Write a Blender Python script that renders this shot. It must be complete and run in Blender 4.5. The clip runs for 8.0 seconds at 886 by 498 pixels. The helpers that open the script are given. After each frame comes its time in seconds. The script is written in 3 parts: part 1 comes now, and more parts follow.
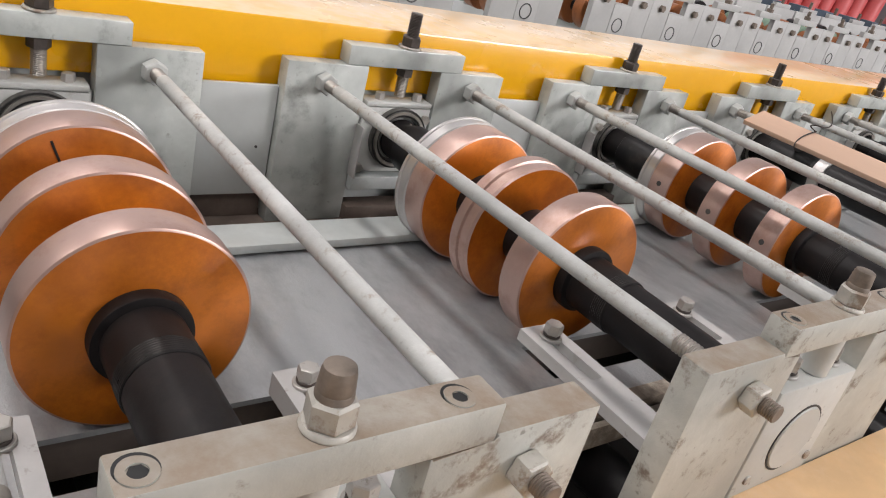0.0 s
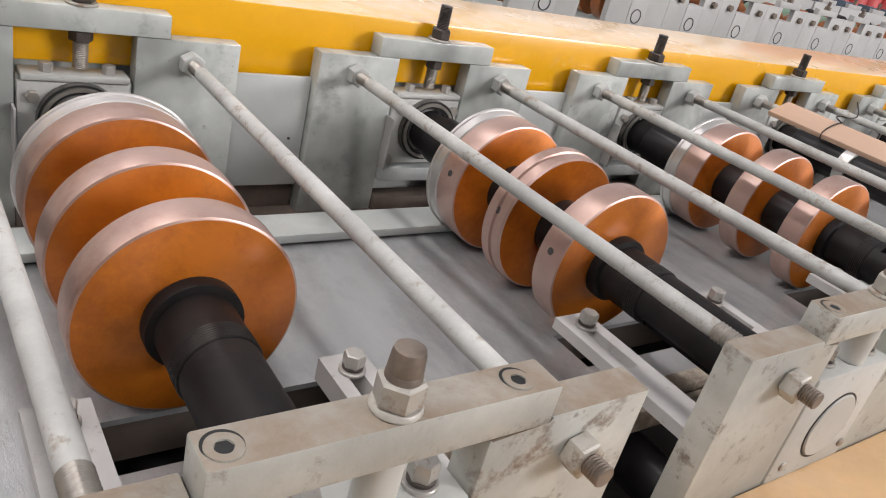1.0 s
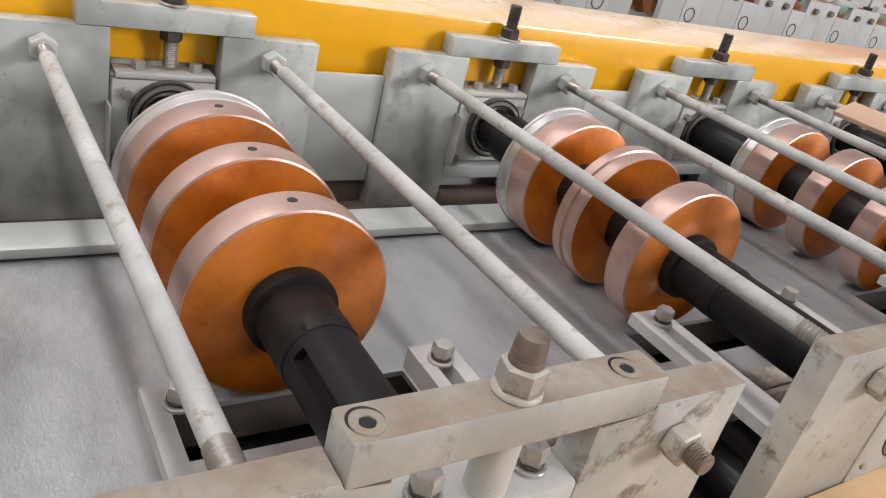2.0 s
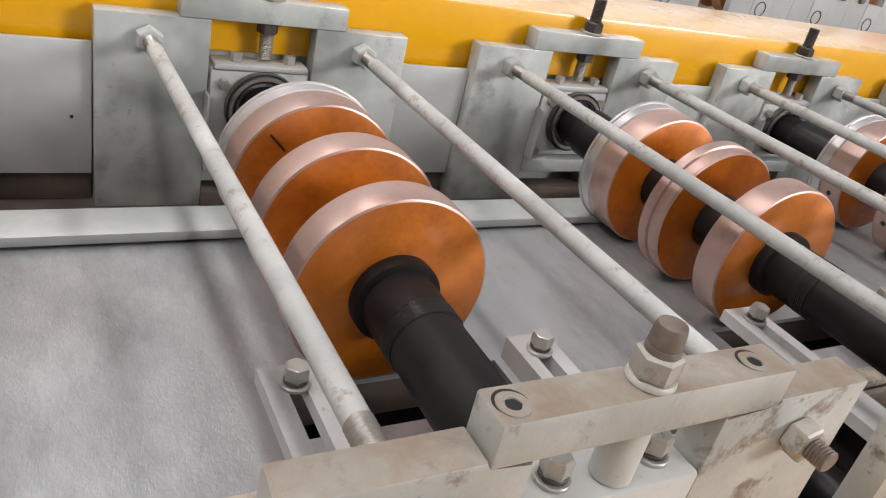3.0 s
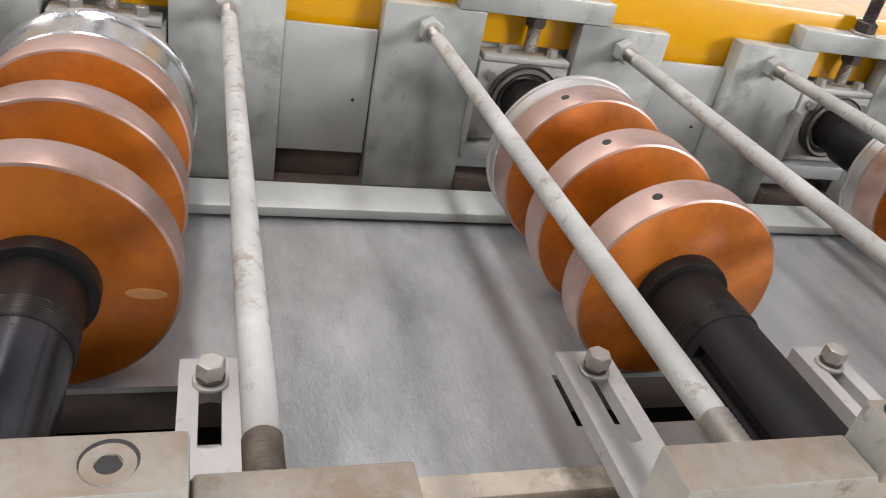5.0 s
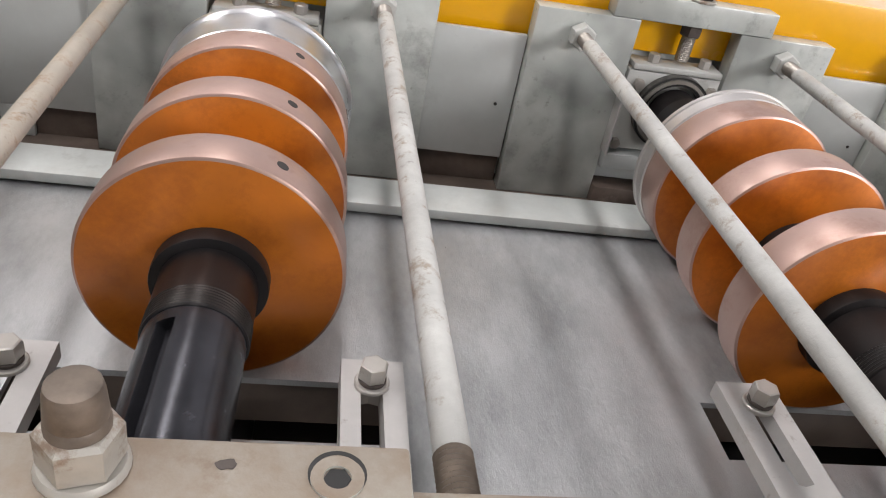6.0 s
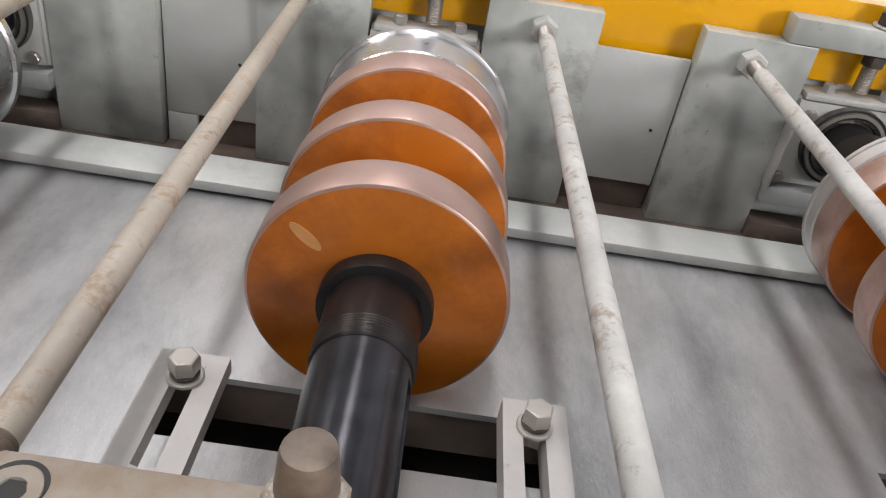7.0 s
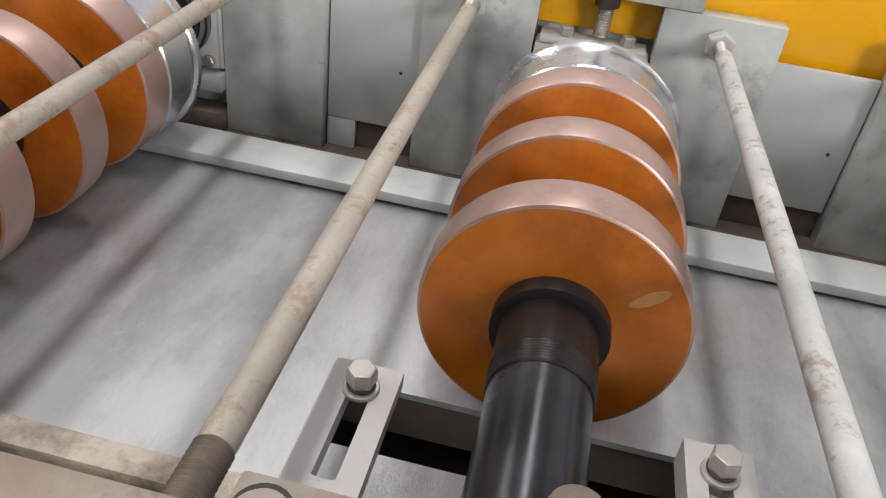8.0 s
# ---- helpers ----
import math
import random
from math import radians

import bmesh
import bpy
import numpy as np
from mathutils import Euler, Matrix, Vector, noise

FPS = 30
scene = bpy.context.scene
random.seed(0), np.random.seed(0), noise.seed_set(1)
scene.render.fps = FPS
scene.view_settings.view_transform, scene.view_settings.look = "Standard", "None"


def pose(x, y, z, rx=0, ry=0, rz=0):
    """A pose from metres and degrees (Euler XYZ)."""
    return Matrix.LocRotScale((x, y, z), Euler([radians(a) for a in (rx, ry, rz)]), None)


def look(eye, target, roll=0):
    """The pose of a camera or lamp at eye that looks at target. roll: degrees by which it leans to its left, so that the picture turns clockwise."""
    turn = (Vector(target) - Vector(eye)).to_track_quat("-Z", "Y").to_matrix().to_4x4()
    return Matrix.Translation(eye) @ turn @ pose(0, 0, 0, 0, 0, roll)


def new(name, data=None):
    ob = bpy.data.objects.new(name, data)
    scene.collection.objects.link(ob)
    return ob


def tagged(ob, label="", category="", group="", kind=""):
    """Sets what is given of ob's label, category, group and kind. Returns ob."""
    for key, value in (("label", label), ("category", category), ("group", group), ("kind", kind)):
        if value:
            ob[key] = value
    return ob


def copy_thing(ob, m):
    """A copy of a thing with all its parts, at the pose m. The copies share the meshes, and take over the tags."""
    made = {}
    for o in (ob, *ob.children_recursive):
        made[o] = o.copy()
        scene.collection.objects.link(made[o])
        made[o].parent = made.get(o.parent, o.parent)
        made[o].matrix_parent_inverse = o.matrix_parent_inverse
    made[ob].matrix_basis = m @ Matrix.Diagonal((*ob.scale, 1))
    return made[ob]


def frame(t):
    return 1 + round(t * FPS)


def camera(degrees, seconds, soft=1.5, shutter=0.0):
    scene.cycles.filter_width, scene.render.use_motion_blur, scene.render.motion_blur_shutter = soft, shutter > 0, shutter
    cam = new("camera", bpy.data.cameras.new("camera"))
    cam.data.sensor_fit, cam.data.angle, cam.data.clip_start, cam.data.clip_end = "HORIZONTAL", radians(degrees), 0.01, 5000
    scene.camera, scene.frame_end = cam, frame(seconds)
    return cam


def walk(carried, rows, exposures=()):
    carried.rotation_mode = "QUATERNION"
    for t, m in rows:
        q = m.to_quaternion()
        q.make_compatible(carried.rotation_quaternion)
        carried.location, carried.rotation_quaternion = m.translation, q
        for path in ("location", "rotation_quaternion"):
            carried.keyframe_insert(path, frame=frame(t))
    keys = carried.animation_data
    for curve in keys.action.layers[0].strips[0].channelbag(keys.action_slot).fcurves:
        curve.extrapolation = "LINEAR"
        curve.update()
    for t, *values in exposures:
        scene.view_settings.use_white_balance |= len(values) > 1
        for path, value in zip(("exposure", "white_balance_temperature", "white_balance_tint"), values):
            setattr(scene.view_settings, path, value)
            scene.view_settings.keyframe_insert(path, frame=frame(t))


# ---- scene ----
cam = camera(60.0, 8.0, soft=1.1)
PATH = [
    (0, (-0.156, -0.236, 1.237), (1.031, 1.133, 0.389), 15.3),
    (0.5, (-0.164, -0.233, 1.234), (1.018, 1.134, 0.378), 15.2),
    (1, (-0.184, -0.232, 1.234), (0.975, 1.144, 0.361), 15.0),
    (2.5, (-0.252, -0.219, 1.225), (0.772, 1.235, 0.309), 14.1),
    (3, (-0.274, -0.212, 1.22), (0.692, 1.266, 0.282), 13.8),
    (3.5, (-0.302, -0.207, 1.216), (0.593, 1.3, 0.252), 13.4),
    (4, (-0.331, -0.196, 1.211), (0.472, 1.345, 0.221), 12.8),
    (4.5, (-0.359, -0.192, 1.209), (0.337, 1.385, 0.195), 12.3),
    (6, (-0.429, -0.167, 1.2), (-0.082, 1.479, 0.118), 11.5),
    (6.5, (-0.452, -0.15, 1.199), (-0.242, 1.508, 0.101), 10.8),
    (7, (-0.47, -0.142, 1.2), (-0.404, 1.521, 0.092), 9.9),
    (7.5, (-0.496, -0.137, 1.197), (-0.57, 1.519, 0.077), 9.0),
    (8, (-0.517, -0.13, 1.194), (-0.737, 1.503, 0.061), 7.8),
]
walk(cam, [(t, look(eye, target, roll)) for t, eye, target, roll in PATH])

# ---- light ----
world = bpy.data.worlds.new("sky")
scene.world = world
world.use_nodes = True
wn = world.node_tree.nodes
sky = wn.new("ShaderNodeTexSky")
sky.sky_type, sky.sun_disc, sky.sun_elevation, sky.sun_rotation = "NISHITA", False, radians(50), radians(200)
world.node_tree.links.new(sky.outputs[0], wn["Background"].inputs[0])
wn["Background"].inputs[1].default_value = 0.10
scene.view_settings.exposure = -0.70

PITCH, CX, AXIS_Z = 0.5, 0.0072, 0.8645
ROOF_Z = 9.0
SKYLIGHTS = [-7.5, -1.2, 5.1, 11.4]


def skylight_lamp(x, power):
    lamp = bpy.data.lights.new("skylight_lamp", "AREA")
    lamp.shape, lamp.size, lamp.size_y = "RECTANGLE", 0.9, 15.0
    lamp.energy, lamp.color = power, (1.0, 0.945, 0.93)
    ob = new("skylight_lamp", lamp)
    ob.matrix_world = pose(x, 1.0, ROOF_Z - 0.06)


for sx, power in zip(SKYLIGHTS, (1350, 960, 130, 90)):
    skylight_lamp(sx, power)

# daylight through the side windows
side = bpy.data.lights.new("side_window_lamp", "AREA")
side.shape, side.size, side.size_y = "RECTANGLE", 4.6, 3.2
side.energy, side.color = 2600, (1.0, 0.955, 0.965)
new("side_window_lamp", side).matrix_world = pose(9.0, -8.97, 4.8, 90, 0, 0)


# ---- materials ----
def material(name, color, rough=0.5, metal=0.0, var=0.12, scale=6.0, spots=None, spot_at=0.62, fine=60.0, bump=0.15,
             rough_var=0.12, coat=0.0, spot_scale=14.0, stretch=(1, 1, 1), spec=0.5, per_object=0.0, aniso=0.0, dust_glare=None, specks=None, grain_mix=0.35, spot_soft=0.09, smudge=0.45, wave=0.0):
    """A painted or metal surface: broad tone, fine grain, stains with a shape of their own, and relief."""
    m = bpy.data.materials.new(name)
    m.use_nodes = True
    nt = m.node_tree
    n, ln = nt.nodes, nt.links
    b = n["Principled BSDF"]
    co = n.new("ShaderNodeTexCoord")
    mp = n.new("ShaderNodeMapping")
    mp.inputs["Scale"].default_value = stretch
    ln.new(co.outputs["Object"], mp.inputs[0])
    info = n.new("ShaderNodeObjectInfo")
    shift = n.new("ShaderNodeVectorMath")
    shift.operation = "MULTIPLY_ADD"
    shift.inputs[1].default_value = (1, 1, 1)
    comb = n.new("ShaderNodeCombineXYZ")
    mul = n.new("ShaderNodeMath")
    mul.operation, mul.inputs[1].default_value = "MULTIPLY", 37.0
    ln.new(info.outputs["Random"], mul.inputs[0])
    for k in range(3):
        ln.new(mul.outputs[0], comb.inputs[k])
    ln.new(mp.outputs[0], shift.inputs[0])
    ln.new(comb.outputs[0], shift.inputs[2])

    def noise_tex(sc, detail=5.0, r=0.6):
        t = n.new("ShaderNodeTexNoise")
        t.inputs["Scale"].default_value, t.inputs["Detail"].default_value, t.inputs["Roughness"].default_value = sc, detail, r
        ln.new(shift.outputs[0], t.inputs["Vector"])
        return t.outputs["Fac"]

    def ramp(fac, lo, hi, a=0.0, c=1.0):
        r = n.new("ShaderNodeMapRange")
        r.inputs[1].default_value, r.inputs[2].default_value, r.inputs[3].default_value, r.inputs[4].default_value = lo, hi, a, c
        ln.new(fac, r.inputs[0])
        return r.outputs[0]

    def mix(fac, a, c, mode="MIX"):
        x = n.new("ShaderNodeMix")
        x.data_type, x.blend_type = "RGBA", mode
        if isinstance(fac, float):
            x.inputs[0].default_value = fac
        else:
            ln.new(fac, x.inputs[0])
        for k, v in ((6, a), (7, c)):
            if isinstance(v, tuple):
                x.inputs[k].default_value = (*v, 1)
            else:
                ln.new(v, x.inputs[k])
        return x.outputs[2]

    broad, grain = noise_tex(scale), noise_tex(fine, 6.0, 0.7)
    dark, light = tuple(c * (1 - var * 1.6) for c in color), tuple(min(1, c * (1 + var)) for c in color)
    col = mix(ramp(broad, 0.3, 0.7), dark, light)
    col = mix(ramp(grain, 0.35, 0.7, 0.0, grain_mix), col, tuple(c * (1 - var * 2) for c in color))
    if spots:
        col = mix(ramp(noise_tex(spot_scale, 8.0, 0.72), spot_at, spot_at + spot_soft, 0.0, 0.85), col, spots)
    if specks:
        col = mix(ramp(noise_tex(70.0, 4.0, 0.6), 0.655, 0.73, 0.0, 0.6), col, specks)
        col = mix(ramp(noise_tex(7.0, 3.0, 0.55), 0.46, 0.66, 0.0, smudge), col, tuple(0.5 * c for c in color))
    # upward faces tinted: settled dust on front plates, window glare on the yellow beam
    if dust_glare:
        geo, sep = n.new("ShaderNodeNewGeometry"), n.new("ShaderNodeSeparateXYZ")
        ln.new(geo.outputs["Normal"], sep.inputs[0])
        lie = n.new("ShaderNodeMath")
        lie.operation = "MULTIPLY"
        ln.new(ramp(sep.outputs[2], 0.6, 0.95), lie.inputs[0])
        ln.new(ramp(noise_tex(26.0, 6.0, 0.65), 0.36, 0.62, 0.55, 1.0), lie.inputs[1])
        col = mix(lie.outputs[0], col, dust_glare)
    if per_object:
        v = n.new("ShaderNodeHueSaturation")
        ln.new(ramp(info.outputs["Random"], 0, 1, 1 - per_object, 1 + per_object), v.inputs["Value"])
        ln.new(col, v.inputs["Color"])
        col = v.outputs[0]
    ln.new(col, b.inputs["Base Color"])
    ln.new(ramp(broad, 0.25, 0.75, max(0.03, rough - rough_var), min(1, rough + rough_var)), b.inputs["Roughness"])
    b.inputs["Metallic"].default_value = metal
    b.inputs["Specular IOR Level"].default_value = spec
    if aniso:
        tan = n.new("ShaderNodeTangent")
        tan.direction_type, tan.axis = "RADIAL", "Y"
        ln.new(tan.outputs[0], b.inputs["Tangent"])
        b.inputs["Anisotropic"].default_value = aniso
    b.inputs["Coat Weight"].default_value = coat
    b.inputs["Coat Roughness"].default_value = 0.16
    b.inputs["Coat IOR"].default_value = 1.6
    bp = n.new("ShaderNodeBump")
    bp.inputs["Strength"].default_value, bp.inputs["Distance"].default_value = bump, 0.001
    ln.new(grain, bp.inputs["Height"])
    if wave:
        wv = n.new("ShaderNodeBump")
        wv.inputs["Strength"].default_value, wv.inputs["Distance"].default_value = wave, 0.004
        ln.new(noise_tex(11.0, 2.0, 0.5), wv.inputs["Height"])
        ln.new(wv.outputs[0], bp.inputs["Normal"])
    ln.new(bp.outputs[0], b.inputs["Normal"])
    return m


PLATE = material("grey_green_paint", (0.55, 0.58, 0.55), 0.24, rough_var=0.045, var=0.14, scale=6, spots=(0.25, 0.255, 0.24), spot_at=0.54, spot_soft=0.16, bump=0.12, specks=(0.24, 0.24, 0.21), smudge=1.0, wave=0.25)
FILLER = material("clean_grey_paint", (0.55, 0.575, 0.56), 0.34, rough_var=0.05, var=0.07, scale=7, spots=(0.38, 0.385, 0.37), spot_at=0.6, spot_soft=0.2, bump=0.12, wave=0.15)
FRONT_PLATE = material("worn_cream_paint", (0.49, 0.495, 0.455), 0.45, var=0.16, scale=11, spots=(0.15, 0.105, 0.075), spot_at=0.552, spot_soft=0.10, bump=0.7, spot_scale=27, dust_glare=(0.24, 0.185, 0.135), specks=(0.10, 0.08, 0.065))
ROD_PAINT = material("dirty_rod_paint", (0.47, 0.425, 0.36), 0.5, var=0.16, scale=16, spots=(0.31, 0.22, 0.145), spot_at=0.525, bump=0.6, spot_scale=32, specks=(0.16, 0.12, 0.09), per_object=0.10)
BLOCK = material("block_paint", (0.56, 0.57, 0.545), 0.45, var=0.12, scale=14, spots=(0.25, 0.2, 0.16), spot_at=0.61, bump=0.3, specks=(0.12, 0.1, 0.08))
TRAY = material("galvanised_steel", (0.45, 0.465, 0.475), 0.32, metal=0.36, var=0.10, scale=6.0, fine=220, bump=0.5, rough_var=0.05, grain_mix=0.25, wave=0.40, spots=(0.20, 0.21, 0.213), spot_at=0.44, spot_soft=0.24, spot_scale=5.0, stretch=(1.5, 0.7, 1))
STRIP = material("strip_steel", (0.52, 0.55, 0.54), 0.42, metal=0.15, var=0.12, scale=9, spots=(0.38, 0.40, 0.39), spot_at=0.6, spot_scale=8)
# pale tint on upward faces puts the window glare into the colour
YELLOW = material("yellow_paint", (0.92, 0.46, 0.003), 0.28, coat=0.4, dust_glare=(0.86, 0.64, 0.40), rough_var=0.03, var=0.06, scale=3, bump=0.1, spots=(0.55, 0.28, 0.02), spot_at=0.72)
# peach base and pale patches put glare on the front beam into the colour
FRONT_YELLOW = material("glare_pale_yellow_paint", (0.80, 0.53, 0.28), 0.34, rough_var=0.05, var=0.12, scale=5, bump=0.15, spots=(0.78, 0.57, 0.38), spot_at=0.5, spot_soft=0.3)
AMBER = material("amber_lacquered_roll", (0.58, 0.170, 0.014), 0.36, aniso=0.8, metal=0.32, var=0.14, scale=9, fine=160, bump=0.05, rough_var=0.08, coat=0.35, per_object=0.10, spots=(0.25, 0.058, 0.006), spot_at=0.43, spot_soft=0.28, spot_scale=10, grain_mix=0.2)
RIM = material("worn_copper_rim", (0.54, 0.375, 0.325), 0.44, metal=0.75, var=0.08, scale=9, fine=140, bump=0.02, rough_var=0.05, coat=0.2, per_object=0.08, spots=(0.36, 0.20, 0.15), spot_at=0.54, spot_soft=0.2, spot_scale=12)
STEEL = material("polished_steel", (0.68, 0.69, 0.71), 0.28, metal=1.0, var=0.08, rough_var=0.03, bump=0.01)
SATIN = material("satin_steel", (0.62, 0.60, 0.59), 0.40, metal=0.8, var=0.08, rough_var=0.05, bump=0.02)
BLACK = material("black_oxide", (0.014, 0.013, 0.014), 0.36, rough_var=0.07, metal=0.0, var=0.3, scale=30, bump=0.15, spots=(0.03, 0.026, 0.025), spot_at=0.6, spec=0.28)
SHAFT = material("oiled_dark_shaft", (0.065, 0.066, 0.076), 0.24, metal=0.75, var=0.3, scale=26, bump=0.1, rough_var=0.055, spec=0.5)
SHAFT_DULL = material("dull_dark_shaft", (0.012, 0.0102, 0.0106), 0.50, metal=0.0, var=0.3, scale=18, bump=0.2, rough_var=0.1, spec=0.22, spots=(0.022, 0.018, 0.017), spot_at=0.5, spot_soft=0.2)
THREAD = material("worn_thread", (0.055, 0.05, 0.047), 0.30, rough_var=0.045, metal=0.6, var=0.4, scale=40, bump=0.05)
RUBBER = material("bearing_black", (0.012, 0.012, 0.012), 0.5, var=0.2)
BRACKET = material("pale_bracket_paint", (0.47, 0.46, 0.45), 0.42, var=0.10, scale=12, spots=(0.36, 0.32, 0.28), spot_at=0.62, bump=0.25, specks=(0.2, 0.17, 0.14), smudge=0.3)
ROD_GREY = material("grey_rod_paint", (0.55, 0.555, 0.535), 0.5, var=0.14, scale=18, spots=(0.29, 0.235, 0.18), spot_at=0.55, bump=0.9, spot_scale=40, fine=110, specks=(0.17, 0.15, 0.13), per_object=0.06)
SEAL = material("dusty_bearing_seal", (0.16, 0.155, 0.145), 0.5, metal=0.3, var=0.3, scale=25, spots=(0.05, 0.045, 0.04), spot_at=0.5, spot_scale=20)
DARK_STUD = material("dark_oiled_stud", (0.085, 0.07, 0.062), 0.45, metal=0.4, var=0.3, scale=70)
BARE = material("bare_bolt_steel", (0.45, 0.42, 0.38), 0.37, rough_var=0.08, metal=0.7, var=0.15, scale=60, spots=(0.22, 0.16, 0.11), spot_scale=70)
ZINC = material("zinc_bolt", (0.47, 0.45, 0.42), 0.40, spots=(0.25, 0.22, 0.19), spot_at=0.58, spot_scale=90, rough_var=0.08, metal=0.45, var=0.1, scale=60)
RUSTY = material("rusty_thread", (0.21, 0.172, 0.14), 0.55, metal=0.4, var=0.25, scale=80)
NUT_DIRTY = material("dirty_nut", (0.52, 0.50, 0.45), 0.5, metal=0.2, var=0.2, scale=60, spots=(0.22, 0.145, 0.095), spot_scale=34, spot_at=0.50, specks=(0.09, 0.07, 0.055))
INNER = material("oily_inner_steel", (0.15, 0.115, 0.095), 0.6, var=0.3, scale=12, spots=(0.22, 0.18, 0.15))
WINDOW_BAR = material("dirty_bar_paint", (0.13, 0.105, 0.09), 0.5, var=0.25, scale=7, spots=(0.14, 0.11, 0.09), spot_at=0.54, spot_scale=7)
DARK = material("dark_base_steel", (0.045, 0.04, 0.038), 0.7, var=0.3)
LIP = material("dusty_beige_lip", (0.56, 0.50, 0.41), 0.6, var=0.15, scale=14, spots=(0.15, 0.12, 0.095), spot_at=0.47, bump=0.9, spot_scale=4, fine=150)
WOOD = material("pale_wood", (0.66, 0.45, 0.33), 0.6, var=0.08, scale=10, stretch=(1, 0.15, 1), fine=120)
WIRE = material("tie_wire", (0.06, 0.05, 0.045), 0.5, metal=0.5)
CONCRETE = material("concrete", (0.24, 0.235, 0.225), 0.7, var=0.15, scale=1.2, fine=20)
WALL = material("hall_wall_sheet", (0.30, 0.31, 0.32), 0.6, var=0.06, scale=0.8)
FAR_PAINT = material("far_machine_paint", (0.42, 0.42, 0.41), 0.5, var=0.08, scale=5, spots=(0.35, 0.32, 0.28), spot_at=0.64)
RED = material("red_sheet", (0.55, 0.10, 0.10), 0.45, var=0.15, scale=3)
GREEN = material("green_oiled_roll", (0.20, 0.30, 0.22), 0.4, var=0.2)
BLUE = material("blue_paint", (0.07, 0.10, 0.14), 0.4, var=0.2)
FAR_ROLL = material("far_roll_lacquer", (0.34, 0.12, 0.04), 0.4, metal=0.3, var=0.25, scale=20)
MARK = material("marker_ink", (0.01, 0.01, 0.01), 0.6, var=0.1)
SCUFF = material("pale_scuff", (0.52, 0.25, 0.09), 0.45, var=0.15, scale=40)


# ---- mesh helpers ----
def finish(name, bm, mat, parent=None, label="", smooth=32):
    bmesh.ops.recalc_face_normals(bm, faces=bm.faces[:])
    me = bpy.data.meshes.new(name)
    bm.to_mesh(me)
    bm.free()
    me.materials.append(mat)
    for p in me.polygons:
        p.use_smooth = True
    me.set_sharp_from_angle(angle=radians(smooth))
    ob = new(name, me)
    if parent is not None:
        ob.parent = parent
    if label:
        ob["label"] = label
    return ob


def part(name, bm, mat, parent, label=""):
    return finish(name, bm, mat, parent, label)


def thing(name, label, category, group="", at=(0, 0, 0)):
    ob = new(name)
    ob.empty_display_size = 0.02
    ob.location = at
    return tagged(ob, label, category, group)


def structure(name, bm, mat, label=""):
    return tagged(finish(name, bm, mat), label, kind="structure")


def prism(bm, pts, axis, lo, hi, bevel=0.0):
    """A polygon pushed along an axis: pts are the two other coordinates in order."""
    def at(p, h):
        return {"x": (h, p[0], p[1]), "y": (p[0], h, p[1]), "z": (p[0], p[1], h)}[axis]
    a = [bm.verts.new(at(p, lo)) for p in pts]
    b = [bm.verts.new(at(p, hi)) for p in pts]
    faces = [bm.faces.new(a), bm.faces.new(b[::-1])]
    k = len(pts)
    faces += [bm.faces.new((a[i], b[i], b[(i + 1) % k], a[(i + 1) % k])) for i in range(k)]
    if bevel:
        edges = {e for f in faces for e in f.edges}
        bmesh.ops.bevel(bm, geom=list(edges), offset=bevel, segments=2, profile=0.5, affect="EDGES")
    return bm


def box(bm, x0, x1, y0, y1, z0, z1, bevel=0.0):
    return prism(bm, [(x0, y0), (x1, y0), (x1, y1), (x0, y1)], "z", z0, z1, bevel)


def boxed(*a):
    return box(bmesh.new(), *a)


def lathe(bm, profile, axis="z", at=(0, 0, 0), seg=24, turn=0.0):
    """A profile of (radius, height) turned round an axis through a place, closed at both ends."""
    rings = []
    for r, h in profile:
        ring = []
        for i in range(seg):
            a = 2 * math.pi * i / seg + turn
            u, v = r * math.cos(a), r * math.sin(a)
            p = {"x": (h, u, v), "y": (u, h, v), "z": (u, v, h)}[axis]
            ring.append(bm.verts.new((p[0] + at[0], p[1] + at[1], p[2] + at[2])))
        rings.append(ring)
    for lo, hi in zip(rings, rings[1:]):
        for i in range(seg):
            bm.faces.new((lo[i], lo[(i + 1) % seg], hi[(i + 1) % seg], hi[i]))
    bm.faces.new(rings[0][::-1])
    bm.faces.new(rings[-1])
    return bm


def turned(profile, axis="z", at=(0, 0, 0), seg=24, turn=0.0):
    return lathe(bmesh.new(), profile, axis, at, seg, turn)


def round_bar(r, lo, hi, c=0.001):
    return [(r - c, lo), (r, lo + c), (r, hi - c), (r - c, hi)]


def thread(r, lo, hi, step=0.002, root=0.88):
    out, h = [(r * root, lo)], lo
    while h + step < hi:
        out += [(r, h + step * 0.5), (r * root, h + step)]
        h += step
    return out + [(r * root * 0.98, hi)]


def hexa(r, lo, hi):
    return [(r * 0.88, lo), (r, lo + r * 0.1), (r, hi - r * 0.12), (r * 0.86, hi)]


def ring_tube(profile_in, profile_out, axis, at, seg=28):
    """A ring with a hole: inner radius and outer radius between two heights."""
    (ri, lo), (ro, hi) = profile_in, profile_out
    bm = bmesh.new()
    loops = []
    for r, h in ((ri, lo), (ro, lo), (ro, hi), (ri, hi)):
        loop = []
        for i in range(seg):
            a = 2 * math.pi * i / seg
            u, v = r * math.cos(a), r * math.sin(a)
            p = {"x": (h, u, v), "y": (u, h, v), "z": (u, v, h)}[axis]
            loop.append(bm.verts.new((p[0] + at[0], p[1] + at[1], p[2] + at[2])))
        loops.append(loop)
    for a, b in zip(loops, loops[1:] + loops[:1]):
        for i in range(seg):
            bm.faces.new((a[i], a[(i + 1) % seg], b[(i + 1) % seg], b[i]))
    return bm


